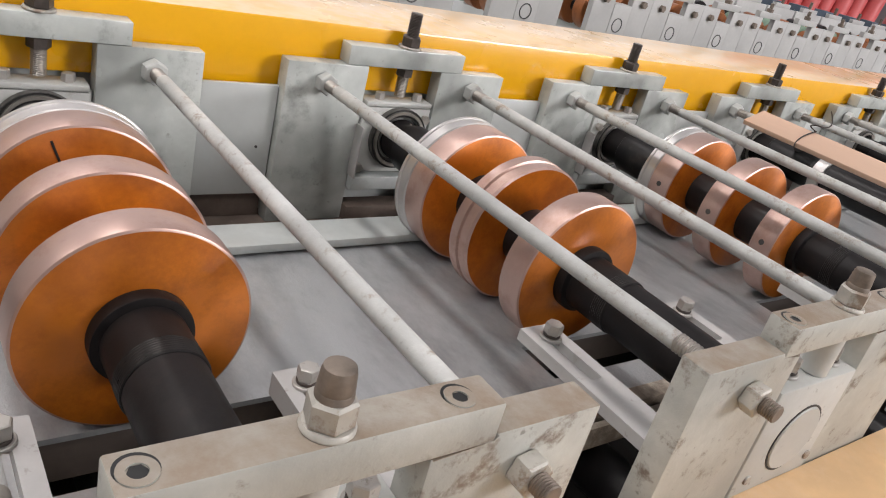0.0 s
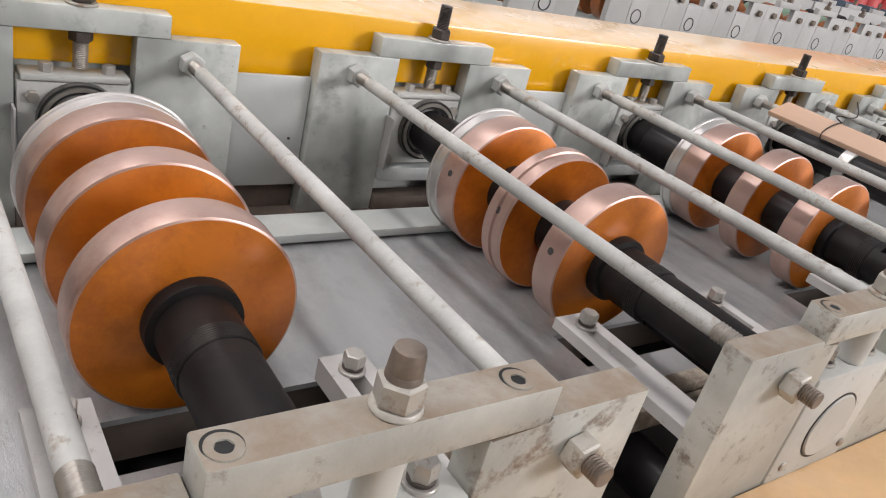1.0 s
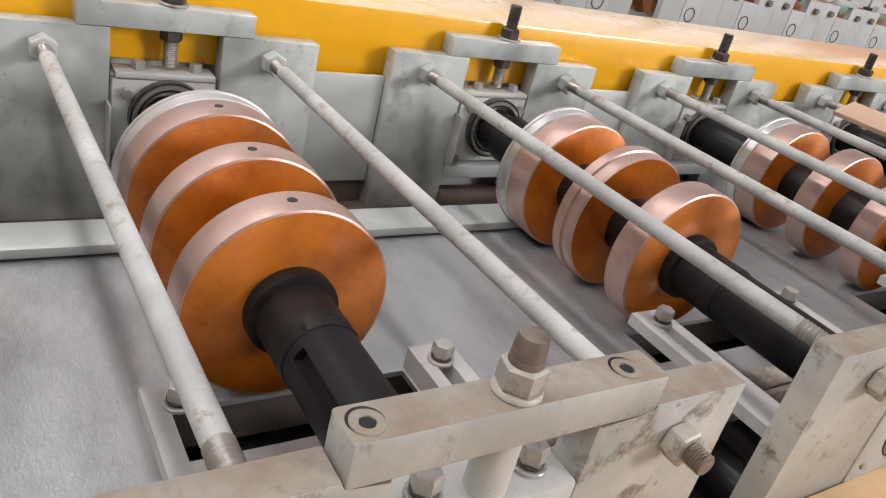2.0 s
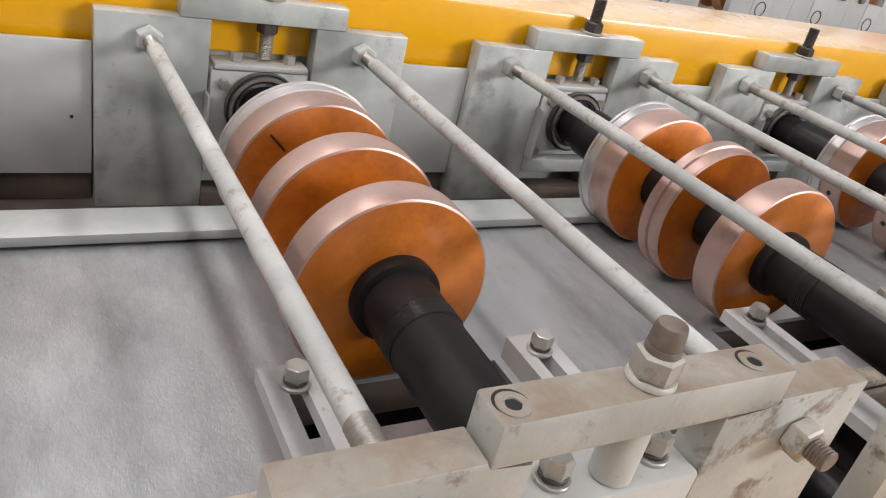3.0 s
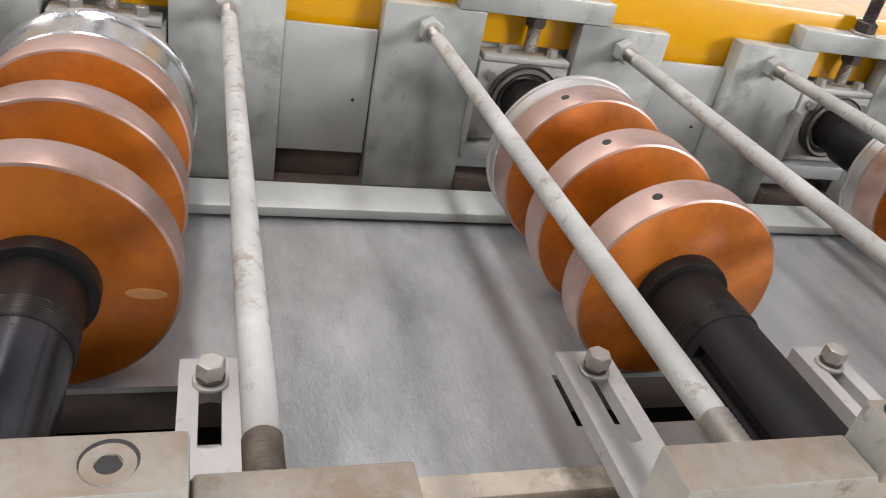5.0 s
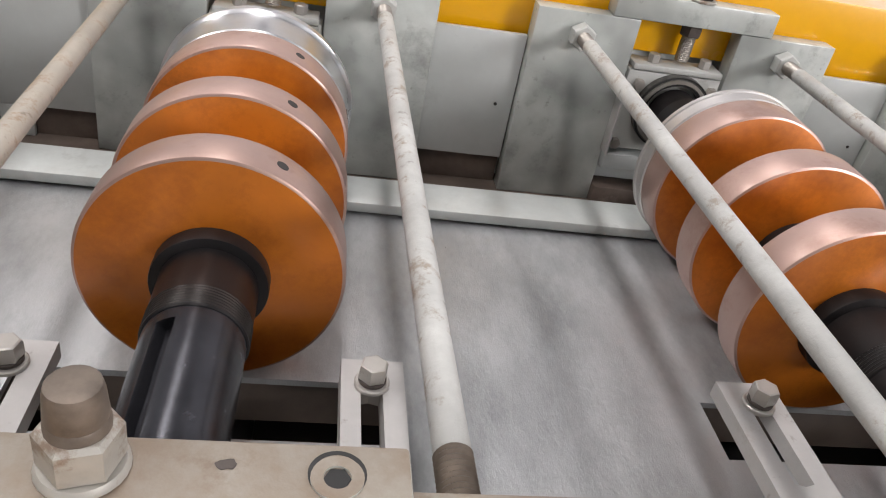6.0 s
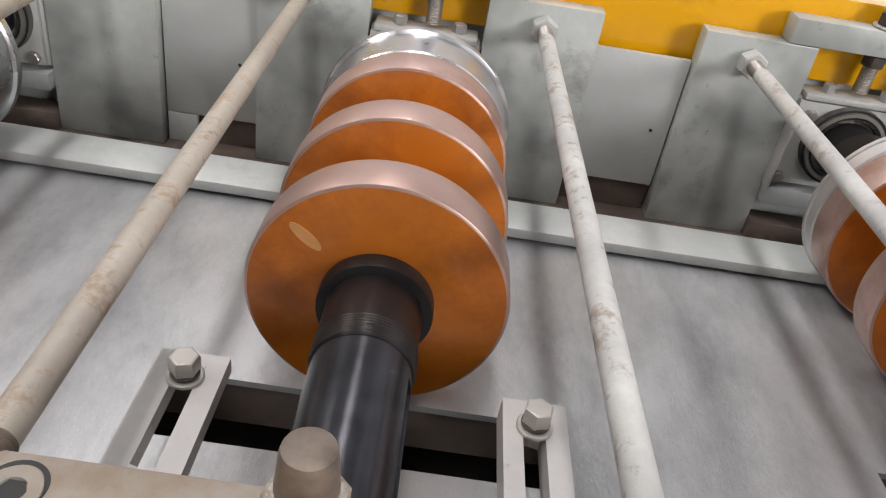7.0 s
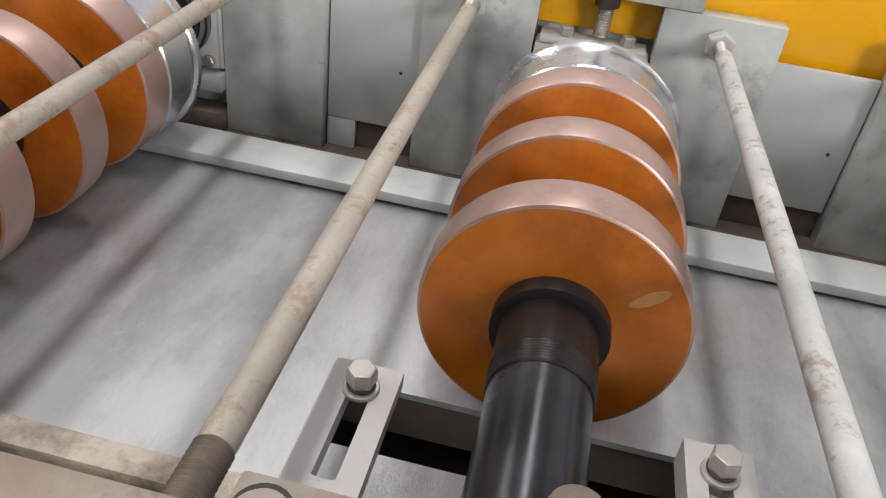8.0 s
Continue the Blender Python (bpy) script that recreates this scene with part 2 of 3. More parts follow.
def slotted(x0, x1, y0, y1, z0, z1, sx, half, sy0, sy1):
    """A flat bar with one long slot through it, square at the near end and round at the far end."""
    bm = bmesh.new()
    outer = [(x0, y0), ((x0 + x1) / 2, y0), (x1, y0), (x1, (y0 + y1) / 2), (x1, y1), ((x0 + x1) / 2, y1), (x0, y1), (x0, (y0 + y1) / 2)]
    inner = [(sx - half, sy0), (sx, sy0 - half * 0.3), (sx + half, sy0), (sx + half, (sy0 + sy1) / 2), (sx + half, sy1), (sx, sy1 + half * 0.3), (sx - half, sy1), (sx - half, (sy0 + sy1) / 2)]
    v = [[bm.verts.new((x, y, z)) for x, y in loop] for z in (z0, z1) for loop in (outer, inner)]
    for i in range(8):
        j = (i + 1) % 8
        bm.faces.new((v[0][i], v[0][j], v[1][j], v[1][i]))
        bm.faces.new((v[2][i], v[2][j], v[3][j], v[3][i]))
        bm.faces.new((v[0][i], v[0][j], v[2][j], v[2][i]))
        bm.faces.new((v[1][i], v[1][j], v[3][j], v[3][i]))
    return bm


def grid_plate(xs, ys, skip, z0, z1):
    """A flat plate of one mesh with rectangular windows: cells for which skip(i, j) holds are left open."""
    bm = bmesh.new()
    v = {(i, j, k): bm.verts.new((x, y, z)) for i, x in enumerate(xs) for j, y in enumerate(ys) for k, z in enumerate((z0, z1))}
    cells = {(i, j) for i in range(len(xs) - 1) for j in range(len(ys) - 1) if not skip(i, j)}
    for i, j in cells:
        for k in (0, 1):
            bm.faces.new((v[i, j, k], v[i + 1, j, k], v[i + 1, j + 1, k], v[i, j + 1, k]))
        for (di, dj), (a, b) in (((-1, 0), ((0, 0), (0, 1))), ((1, 0), ((1, 0), (1, 1))), ((0, -1), ((0, 0), (1, 0))), ((0, 1), ((0, 1), (1, 1)))):
            if (i + di, j + dj) not in cells:
                p, q = (i + a[0], j + a[1]), (i + b[0], j + b[1])
                bm.faces.new((v[*p, 0], v[*q, 0], v[*q, 1], v[*p, 1]))
    for w in [w for w in bm.verts if not w.link_faces]:
        bm.verts.remove(w)
    return bm


STATIONS = range(-3, 9)
X0, X1 = -1.75, 4.4

# ---- the hall ----
structure("floor", boxed(-14.2, 16.2, -9.2, 9.2, -0.1, 0.0), CONCRETE, "grey concrete hall floor")
structure("wall_north", boxed(-14, 16, 9, 9.2, 0, 1.2), WALL, "pale low hall wall below the windows")
structure("wall_north_top", boxed(-14, 16, 9, 9.2, 8.4, ROOF_Z), WALL, "pale hall wall above the windows")
for i in range(3, 11):
    structure("wall_pier", boxed(-14 + 2.95 * i, -13.78 + 2.95 * i, 9, 9.2, 1.2, 8.4), WALL, "pale pier between hall windows")
day = bpy.data.materials.new("daylight")
day.use_nodes = True
day_shader = day.node_tree.nodes.new("ShaderNodeEmission")
day_shader.inputs[0].default_value, day_shader.inputs[1].default_value = (0.98, 0.945, 0.985, 1), 1.4
day.node_tree.links.new(day_shader.outputs[0], day.node_tree.nodes["Material Output"].inputs[0])
structure("backdrop", boxed(-7, 16.5, 9.9, 10.0, 0, ROOF_Z), day, "bright overcast sky outside the windows")
structure("wall_south_low", boxed(-14, 16, -9.2, -9, 0, 3.0), WALL, "pale hall wall below the side windows")
structure("wall_south_top", boxed(-14, 16, -9.2, -9, 6.6, ROOF_Z), WALL, "pale hall wall above the side windows")
for a, b in ((-14, 6.4), (8.9, 9.1), (11.6, 16)):
    structure("wall_south_pier", boxed(a, b, -9.2, -9, 3.0, 6.6), WALL, "pale hall wall beside the side windows")
structure("backdrop_south", boxed(4, 14, -10.0, -9.9, 0, ROOF_Z), day, "bright overcast sky outside the side windows")
for nm, a in (("wall_east_low", (16, 16.2, -9.2, 9.2, 0, 1.2)), ("wall_east_top", (16, 16.2, -9.2, 9.2, 6.6, ROOF_Z)),
              ("wall_east_pier", (16, 16.2, -9.2, -3.0, 1.2, 6.6)), ("wall_east_pier", (16, 16.2, 2.9, 3.1, 1.2, 6.6)),
              ("wall_east_pier", (16, 16.2, 8.8, 9.2, 1.2, 6.6)), ("wall_west", (-14.2, -14, -9.2, 9.2, 0, ROOF_Z)),
              # unseen wall, added to keep north window light off the tray
              ("wall_north_west", (-14, -5.15, 9, 9.2, 1.2, 8.4))):
    structure(nm, boxed(*a), WALL, "pale sheet-metal hall wall")
structure("backdrop_east", boxed(16.9, 17.0, -4, 9.5, 0, ROOF_Z), day, "bright overcast sky outside the end windows")
roof_xs = [-14.2] + [v for s in SKYLIGHTS for v in (s - 0.45, s + 0.45)] + [16.2]
structure("ceiling", grid_plate(roof_xs, [-9.2, -6.5, 8.5, 9.2], lambda i, j: j == 1 and i % 2 == 1, ROOF_Z, ROOF_Z + 0.12), WALL, "pale roof with long skylight openings")

# ---- machine frame ----
WINDOW_LEFT = {-1: -0.135, -2: -0.135, 1: -0.045, 2: -0.045}
xs = [X0]
for k in STATIONS:
    xs += [k * PITCH + WINDOW_LEFT.get(k, -0.084), k * PITCH + (0.05 if k < -1 else 0.143)]
xs.append(X1)
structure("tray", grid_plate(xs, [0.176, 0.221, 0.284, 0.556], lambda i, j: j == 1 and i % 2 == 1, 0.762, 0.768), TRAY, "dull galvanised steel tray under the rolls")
structure("tray_lip", boxed(X0, X1, 0.152, 0.1755, 0.756, 0.774, 0.003), LIP, "dusty beige edge bar along the tray")
structure("tray_lip_lower", boxed(X0, X1, 0.139, 0.148, 0.736, 0.766, 0.002), LIP, "beige lower edge bar in front of the tray")
structure("guide_strip", boxed(X0, X1, 0.541, 0.600, 0.772, 0.784, 0.002), STRIP, "pale grey flat steel strip beside the tray")
for k in STATIONS:
    structure("base_ledge", boxed(k * PITCH + 0.16, k * PITCH + 0.345, 0.03, 0.138, 0.70, 0.728, 0.002), STRIP, "light grey ledge of the machine base")
structure("base_beam_rear", boxed(X0, X1, 0.64, 0.96, 0.55, 0.7245), INNER, "brown oily base beam")
structure("base_plate", boxed(X0, X1, 0.0, 0.64, 0.60, 0.62), DARK, "dark oily base plate")
structure("base_skirt", boxed(X0, X1, -0.01, 0.96, 0.0, 0.55), DARK, "dark machine base")
structure("window_back_bar", boxed(X0, X1, 0.290, 0.31, 0.715, 0.757), WINDOW_BAR, "dirty painted bar below the tray")

rear = thing("yellow_rear_beam", "long yellow painted box beam behind the rear bearing stands", "beam")
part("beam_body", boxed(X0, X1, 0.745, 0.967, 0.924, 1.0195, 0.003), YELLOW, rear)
part("beam_web", boxed(X0, X1, 0.757, 0.955, 0.7246, 0.9235), FILLER, rear, "grey-green painted lower web")
front = thing("yellow_front_beam", "yellow-orange painted beam along the front stands, glare put into its colour", "beam")
part("beam_body", boxed(X0, X1, -0.26, -0.0125, 0.70, 0.814, 0.004), FRONT_YELLOW, front)


# ---- bearing stands ----
def hex_bolt(parent, x, y, z, r=0.0105, name="hex_bolt"):
    head = [(r * 0.93, z + 0.0065), (r, z + 0.0075), (r, z + 0.0155), (r * 0.93, z + 0.0178), (r * 0.80, z + 0.0185)]
    b = part(name, turned(head, "z", (x, y, 0), 6, 0.3), ZINC, parent)
    part("split_washer", turned(round_bar(r * 0.94, z + 0.0032, z + 0.0066, 0.0006), "z", (x, y, 0), 24), DARK_STUD, b, "dark split washer")
    part("washer", turned(round_bar(r * 1.2, z - 0.0005, z + 0.0033, 0.0008), "z", (x, y, 0), 24), ZINC, b)
    return b


def front_stand():
    st = thing("front_stand", "worn cream painted bearing stand with a bolted top bar", "bearing stand", "front bearing stands")
    for a, b, inner in ((-0.190, -0.063, 1), (0.069, 0.197, 0)):
        top, low = 0.9755, 0.9695
        if inner:
            pts = [(a, 0.80), (b, 0.80), (b, low), (-0.090, low), (-0.090, top), (a, top)]
        else:
            pts = [(a, 0.80), (b, 0.80), (b, top), (0.113, top), (0.113, low), (a, low)]
        part("side_plate", prism(bmesh.new(), pts, "y", -0.012, 0.014, 0.0015), FRONT_PLATE, st)
    bar = part("top_bar", boxed(-0.089, 0.112, -0.0125, 0.0145, 0.970, 0.998, 0.002), FRONT_PLATE, st, "rust-stained top bar")
    for x in (-0.0775, 0.087):
        # black ring set off-centre and black plug stand in for shade in uncut recesses
        part("counterbore", ring_tube((0.0080, 0.9965), (0.0097, 0.99815), "z", (x, 0.0014, 0)), RUBBER, bar)
        part("socket_screw", ring_tube((0.0046, 0.992), (0.0088, 0.9990), "z", (x, -0.0006, 0)), FRONT_PLATE, bar, "dirty painted socket screw")
        part("bore", turned([(0.0046, 0.985), (0.0046, 0.9984)], "z", (x, -0.0008, 0), 6), RUBBER, bar)
    part("washer", turned([(0.0136, 0.998), (0.0142, 0.9988), (0.0140, 1.0002), (0.0130, 1.0016)], "z", (0.009, 0.001, 0)), NUT_DIRTY, st)
    part("hex_nut", turned(hexa(0.0130, 1.0012, 1.0165), "z", (0.009, 0.001, 0), 6, 0.25), NUT_DIRTY, st, "dirty hexagon nut")
    part("adjusting_stud", turned([(0.0097, 1.0150), (0.0096, 1.0195), (0.0091, 1.0205), (0.0093, 1.0215), (0.0086, 1.0305), (0.0080, 1.0330), (0.0070, 1.0335)], "z", (0.009, 0.001, 0), 20), RUSTY, st)
    part("stud_sleeve", turned(round_bar(0.0125, 0.9305, 0.971), "z", (0.009, 0.001, 0)), BLOCK, st)
    blk = part("bearing_block", boxed(-0.0615, 0.0675, -0.0135, 0.032, 0.80, 0.930, 0.003), BLOCK, st, "cream painted sliding bearing block")
    part("cap_groove", ring_tube((0.0355, -0.0142), (0.0375, -0.0128), "y", (CX, 0, AXIS_Z), 40), RUBBER, blk)
    part("bearing_cap", turned(round_bar(0.035, -0.0155, -0.0125), "y", (CX, 0, AXIS_Z), 40), BLOCK, blk)
    for x in (-0.028, 0.044):
        hex_bolt(st, x, 0.006, 0.930, 0.0092)
    for x in (-0.044, 0.058):
        part("small_screw", turned(round_bar(0.005, -0.0155, -0.0125, 0.0005), "y", (x, 0, AXIS_Z - 0.035), 14), NUT_DIRTY, st)
    return st


def rear_stand():
    st = thing("rear_stand", "grey-green painted bearing stand with an adjusting screw on top", "bearing stand", "rear bearing stands")
    for a, b in ((-0.189, -0.062), (0.068, 0.196)):
        part("side_plate", boxed(a, b, 0.712, 0.738, 0.7246, 0.9705, 0.0012), PLATE, st)
    part("top_bar", boxed(-0.098, 0.107, 0.7115, 0.7405, 0.971, 0.9995, 0.0015), PLATE, st)
    part("washer", turned(round_bar(0.018, 0.9995, 1.003), "z", (0.009, 0.726, 0)), NUT_DIRTY, st)
    part("hex_nut", turned(hexa(0.015, 1.003, 1.018), "z", (0.009, 0.726, 0), 6), DARK_STUD, st)
    part("adjusting_stud", turned(thread(0.0095, 1.016, 1.052, 0.0022), "z", (0.009, 0.726, 0), 18), DARK_STUD, st)
    part("lower_nut", turned(hexa(0.0135, 0.957, 0.9705), "z", (0.009, 0.726, 0), 6), DARK_STUD, st)
    part("stud_shank", turned(thread(0.009, 0.925, 0.958, 0.0022), "z", (0.009, 0.726, 0), 18), BARE, st)
    blk = part("bearing_block", boxed(-0.0605, 0.0665, 0.716, 0.742, 0.803, 0.912, 0.003), BLOCK, st)
    part("block_cap", boxed(-0.056, 0.062, 0.708, 0.742, 0.912, 0.920, 0.002), BLOCK, blk)
    for x in (-0.028, 0.040):
        part("cap_bolt", turned(hexa(0.008, 0.920, 0.931), "z", (x, 0.722, 0), 6), ZINC, blk)
    part("retaining_plate", boxed(-0.0595, 0.0615, 0.7085, 0.716, 0.806, 0.911, 0.0012), BLOCK, blk)
    for x, z in ((-0.052, 0.814), (0.052, 0.816), (-0.044, 0.895), (0.052, 0.895)):
        part("plate_bolt", turned(hexa(0.0075, 0.700, 0.7085), "y", (x, 0, z), 6), BARE, blk)
    seal = part("bearing_ring", ring_tube((0.036, 0.699), (0.0485, 0.7085), "y", (CX, 0, AXIS_Z), 40), SEAL, blk, "dusty dark bearing ring")
    part("seal_groove", ring_tube((0.0462, 0.6978), (0.0478, 0.7), "y", (CX, 0, AXIS_Z), 40), RUBBER, seal)
    part("seal_groove", ring_tube((0.0375, 0.6975), (0.0392, 0.7), "y", (CX, 0, AXIS_Z), 40), RUBBER, seal)
    part("seal_lip", ring_tube((0.0405, 0.6955), (0.0445, 0.6995), "y", (CX, 0, AXIS_Z), 40), BARE, blk)
    part("side_strap", boxed(-0.0655, -0.0625, 0.690, 0.7115, 0.802, 0.884, 0.0006), BRACKET, st, "pale narrow steel strap")
    part("foot_bar", boxed(-0.0615, 0.0675, 0.700, 0.735, 0.778, 0.800, 0.002), STRIP, st)
    part("lower_bar", boxed(-0.0615, 0.0675, 0.700, 0.735, 0.7246, 0.750, 0.002), INNER, st)
    return st


ROD_PROFILE = [(0.008, 0.670), (0.0087, 0.666), (0.0087, 0.062), (0.0078, 0.058)]


def tie_rod():
    st = thing("tie_rod", "dirty cream painted round tie rod between two stands", "tie rod", "tie rods")
    part("rod", turned(ROD_PROFILE, "y", (0, 0, 0.944), 20), ROD_PAINT, st)
    part("rear_thread", turned(thread(0.0086, 0.664, 0.712, 0.0028), "y", (0, 0, 0.944), 18), BARE, st)
    part("rear_nut", turned(hexa(0.0158, 0.694, 0.7115), "y", (0, 0, 0.944), 6, 0.5), BLOCK, st)
    part("front_thread", turned(thread(0.0092, 0.0145, 0.062, 0.0037, 0.84), "y", (0, 0, 0.944), 24), BARE, st, "bare steel thread")
    part("front_nut", turned(hexa(0.0136, -0.0265, -0.0125), "y", (0, 0, 0.944), 6, 0.2), NUT_DIRTY, st)
    part("front_stud", turned(thread(0.0078, -0.040, -0.0255, 0.0022), "y", (0, 0, 0.944), 16), RUSTY, st)
    return st


def slotted_bracket(x0, x1, sx, inner):
    st = thing("slotted_bracket", "cream painted slotted flat bracket with one hexagon bolt", "bracket", "slotted brackets")
    p = part("slotted_plate", slotted(x0, x1, 0.0145, 0.226, 0.833 if inner else 0.824, 0.846, sx, 0.0072, 0.133 if inner else 0.147, 0.205), BRACKET, st)
    hex_bolt(st, sx, 0.203, 0.846, 0.0098)
    return st


def filler_panel():
    st = thing("filler_panel", "flat grey-green painted filler panel between rear stands", "panel", "filler panels")
    part("sheet", boxed(0.1975, 0.3095, 0.727, 0.735, 0.764, 0.929, 0.001), FILLER, st)
    for x, z in ((0.288, 0.838),):
        part("small_screw", turned(round_bar(0.0021, 0.7255, 0.7272, 0.0004), "y", (x, 0, z), 10), DARK, st)
    part("backing", boxed(0.1975, 0.3095, 0.7355, 0.756, 0.7246, 0.76, 0.001), INNER, st)
    return st


def keyed_shaft(r, lo, hi, k0, k1, at_deg, seg=96):
    """A round shaft with a sunk keyway between k0 and k1, at an angle from the top."""
    bm, rings = bmesh.new(), []
    for y, sunk in ((lo, 0), (k0, 0), (k0 + 0.0006, 1), (k1 - 0.0006, 1), (k1, 0), (hi, 0)):
        ring = []
        for i in range(seg):
            d = 360 * i / seg
            off = abs((d + 180) % 360 - 180)
            rr = r - 0.0075 if sunk and off < 10.5 else r
            a = radians(90 - at_deg + d)
            ring.append(bm.verts.new((rr * math.cos(a), y, rr * math.sin(a))))
        rings.append(ring)
    for a, b in zip(rings, rings[1:]):
        for i in range(seg):
            bm.faces.new((a[i], a[(i + 1) % seg], b[(i + 1) % seg], b[i]))
    bm.faces.new(rings[0][::-1])
    bm.faces.new(rings[-1])
    return bm


def roll_shaft():
    """Origin on the shaft's axis; the shaft runs along y."""
    st = thing("roll_shaft", "turning black steel shaft with three amber lacquered forming rolls", "roll shaft", "roll shafts")
    part("shaft", keyed_shaft(0.0319, 0.0525, 0.70, 0.078, 0.196, 100), SHAFT, st)
    slv = part("threaded_sleeve", turned([(0.0325, 0.206), (0.0334, 0.207), (0.0336, 0.2645)], "y", (0, 0, 0), 40), BLACK, st)
    part("sleeve_thread", turned(thread(0.0339, 0.2075, 0.226, 0.0026, 0.965), "y", (0, 0, 0), 40), THREAD, slv, "worn bright thread")
    part("lock_collar", turned([(0.0345, 0.2645), (0.0400, 0.266), (0.0405, 0.2675), (0.0405, 0.279)], "y", (0, 0, 0), 40), BLACK, st)
    for y0, y1 in ((0.279, 0.3155), (0.381, 0.418), (0.485, 0.5265)):
        d = part("forming_roll", turned([(0.0905, y0), (0.0926, y0 + 0.0012), (0.0932, y0 + 0.003), (0.0932, y1 - 0.003), (0.0926, y1 - 0.0012), (0.0905, y1)], "y", (0, 0, 0), 96), AMBER, st)
        d.data.materials.append(RIM)
        for f in d.data.polygons:
            f.material_index = int(abs(f.normal.y) < 0.9)
        part("set_screw_hole", turned([(0.0045, 0.090), (0.0045, 0.0934)], "z", (0, (y0 + y1) / 2, 0), 12), DARK, d).matrix_local = pose(0, 0, 0, 0, 154, 0)
    for y0, y1 in ((0.3155, 0.381), (0.418, 0.485)):
        part("spacer", turned(round_bar(0.0375, y0, y1), "y", (0, 0, 0), 36), BLACK, st)
    part("steel_ring", turned([(0.0905, 0.5265), (0.0932, 0.5285), (0.0932, 0.543), (0.0948, 0.5440), (0.0948, 0.5485), (0.092, 0.550)], "y", (0, 0, 0), 96), SATIN, st, "bright turned steel ring")
    part("rear_hub", turned(round_bar(0.0375, 0.549, 0.66), "y", (0, 0, 0), 36), BLACK, st)
    return st


def marked(parent):
    """A short black pen line on the rear roll's face."""
    part("pen_mark", boxed(-0.0012, 0.0012, 0.4842, 0.4852, 0.058, 0.082), MARK, parent, "black pen line")


def scuffed(parent):
    part("scuff_mark", turned([(0.0140, 0.2783), (0.0140, 0.2792)], "y", (0, 0, 0), 20), SCUFF, parent, "pale scuff").matrix_local = pose(-0.0305, 0, 0.0617, 0, 62, 0) @ Matrix.Diagonal((1.0, 1, 0.32, 1))


grey_rod_object = part("rod", turned(ROD_PROFILE, "y", (0, 0, 0.944), 20), ROD_GREY, None)
grey_rod = grey_rod_object.data
rusty_object = part("front_thread", turned(thread(0.0092, 0.0145, 0.062, 0.003, 0.86), "y", (0, 0, 0.944), 24), RUSTY, None)
rusty_thread = rusty_object.data
bpy.data.objects.remove(rusty_object)
bpy.data.objects.remove(grey_rod_object)
for kind in ("front", "rear", "rod", "bracket_l", "bracket_r", "panel"):
    if kind == "front":
        base, places = front_stand(), [pose(k * PITCH, 0, 0) for k in STATIONS]
    elif kind == "rear":
        base, places = rear_stand(), [pose(k * PITCH, 0, 0) for k in STATIONS]
    elif kind == "rod":
        base, places = tie_rod(), [pose(k * PITCH + d, 0.69, 0, 0, 0, 0.8) @ pose(0, -0.69, 0) for k in STATIONS for d in (-0.132, 0.1325)]
    elif kind == "bracket_l":
        base, places = slotted_bracket(-0.124, -0.079, -0.101, 1), [pose(k * PITCH, 0, 0) for k in STATIONS]
    elif kind == "bracket_r":
        base, places = slotted_bracket(0.100, 0.142, 0.120, 0), [pose(k * PITCH - (0.045 if k == -2 else 0.0), 0, 0) for k in STATIONS]
    else:
        base, places = filler_panel(), [pose(k * PITCH, 0, 0) for k in STATIONS]
    base.matrix_basis = places[0]
    for m in places[1:]:
        ob = copy_thing(base, m)
        if kind == "panel" and abs(m.translation.x + 1.0) < 0.01:
            part("lower_tab", boxed(0.1975, 0.2345, 0.727, 0.735, 0.7246, 0.7636, 0.001), FILLER, ob)
        if kind == "rod" and m.translation.x < -0.2:
            for child in ob.children:
                if child.name.split(".")[0] == "front_thread":
                    child.data = rusty_thread
                    child["label"] = "rusty bare thread"
        if kind == "rod" and m.translation.x > -0.5:
            tagged(ob, "grey painted round tie rod between two stands", "tie rod", "tie rods")
            for child in ob.children:
                if child.name.split(".")[0] == "rod":
                    child.data = grey_rod

# the upstream shaft is set a little higher by its adjusting screws
RISE = {-1: 0.0028}
def paint_chip(parent, x, y):
    """A small dark patch where the paint has broken away."""
    bm = bmesh.new()
    rng = random.Random(4)
    pts = [(x + r * math.cos(a), y + 0.75 * r * math.sin(a)) for a, r in [(i * 0.5236, 0.0036 * rng.uniform(0.6, 1.25)) for i in range(12)]]
    part("paint_chip", prism(bm, pts, "z", 0.9975, 0.99835), DARK_STUD, parent, "dark chipped paint")


for stand in [o for o in bpy.data.objects if o.name.split(".")[0] == "front_stand" and abs(o.matrix_basis.translation.x + 0.5) < 0.01]:
    for child in stand.children:
        if child.name.split(".")[0] == "top_bar":
            paint_chip(child, 0.052, 0.004)

shafts = {}
first_shaft = roll_shaft()
for k in STATIONS:
    shafts[k] = first_shaft if not shafts else copy_thing(first_shaft, pose(0, 0, 0))
    shafts[k].matrix_basis = pose(k * PITCH + CX, 0, AXIS_Z + RISE.get(k, 0.0))
dull = {}
for k in STATIONS:
    for child in shafts[k].children:
        if k >= 0 and child.name.split(".")[0] in ("shaft", "threaded_sleeve", "lock_collar"):
            if child.data.name not in dull:
                dull[child.data.name] = child.data.copy()
                dull[child.data.name].materials.clear()
                dull[child.data.name].materials.append(SHAFT_DULL)
            child.data = dull[child.data.name]
marked(shafts[0])
scuffed(shafts[-1])
for k in STATIONS:
    low = thing("lower_shaft", "dark oily lower shaft below the tray", "shaft", "lower shafts", (k * PITCH + CX, 0, 0.672))
    part("shaft", turned(round_bar(0.031, 0.02, 0.70), "y", (0, 0, 0), 28), BLACK, low)

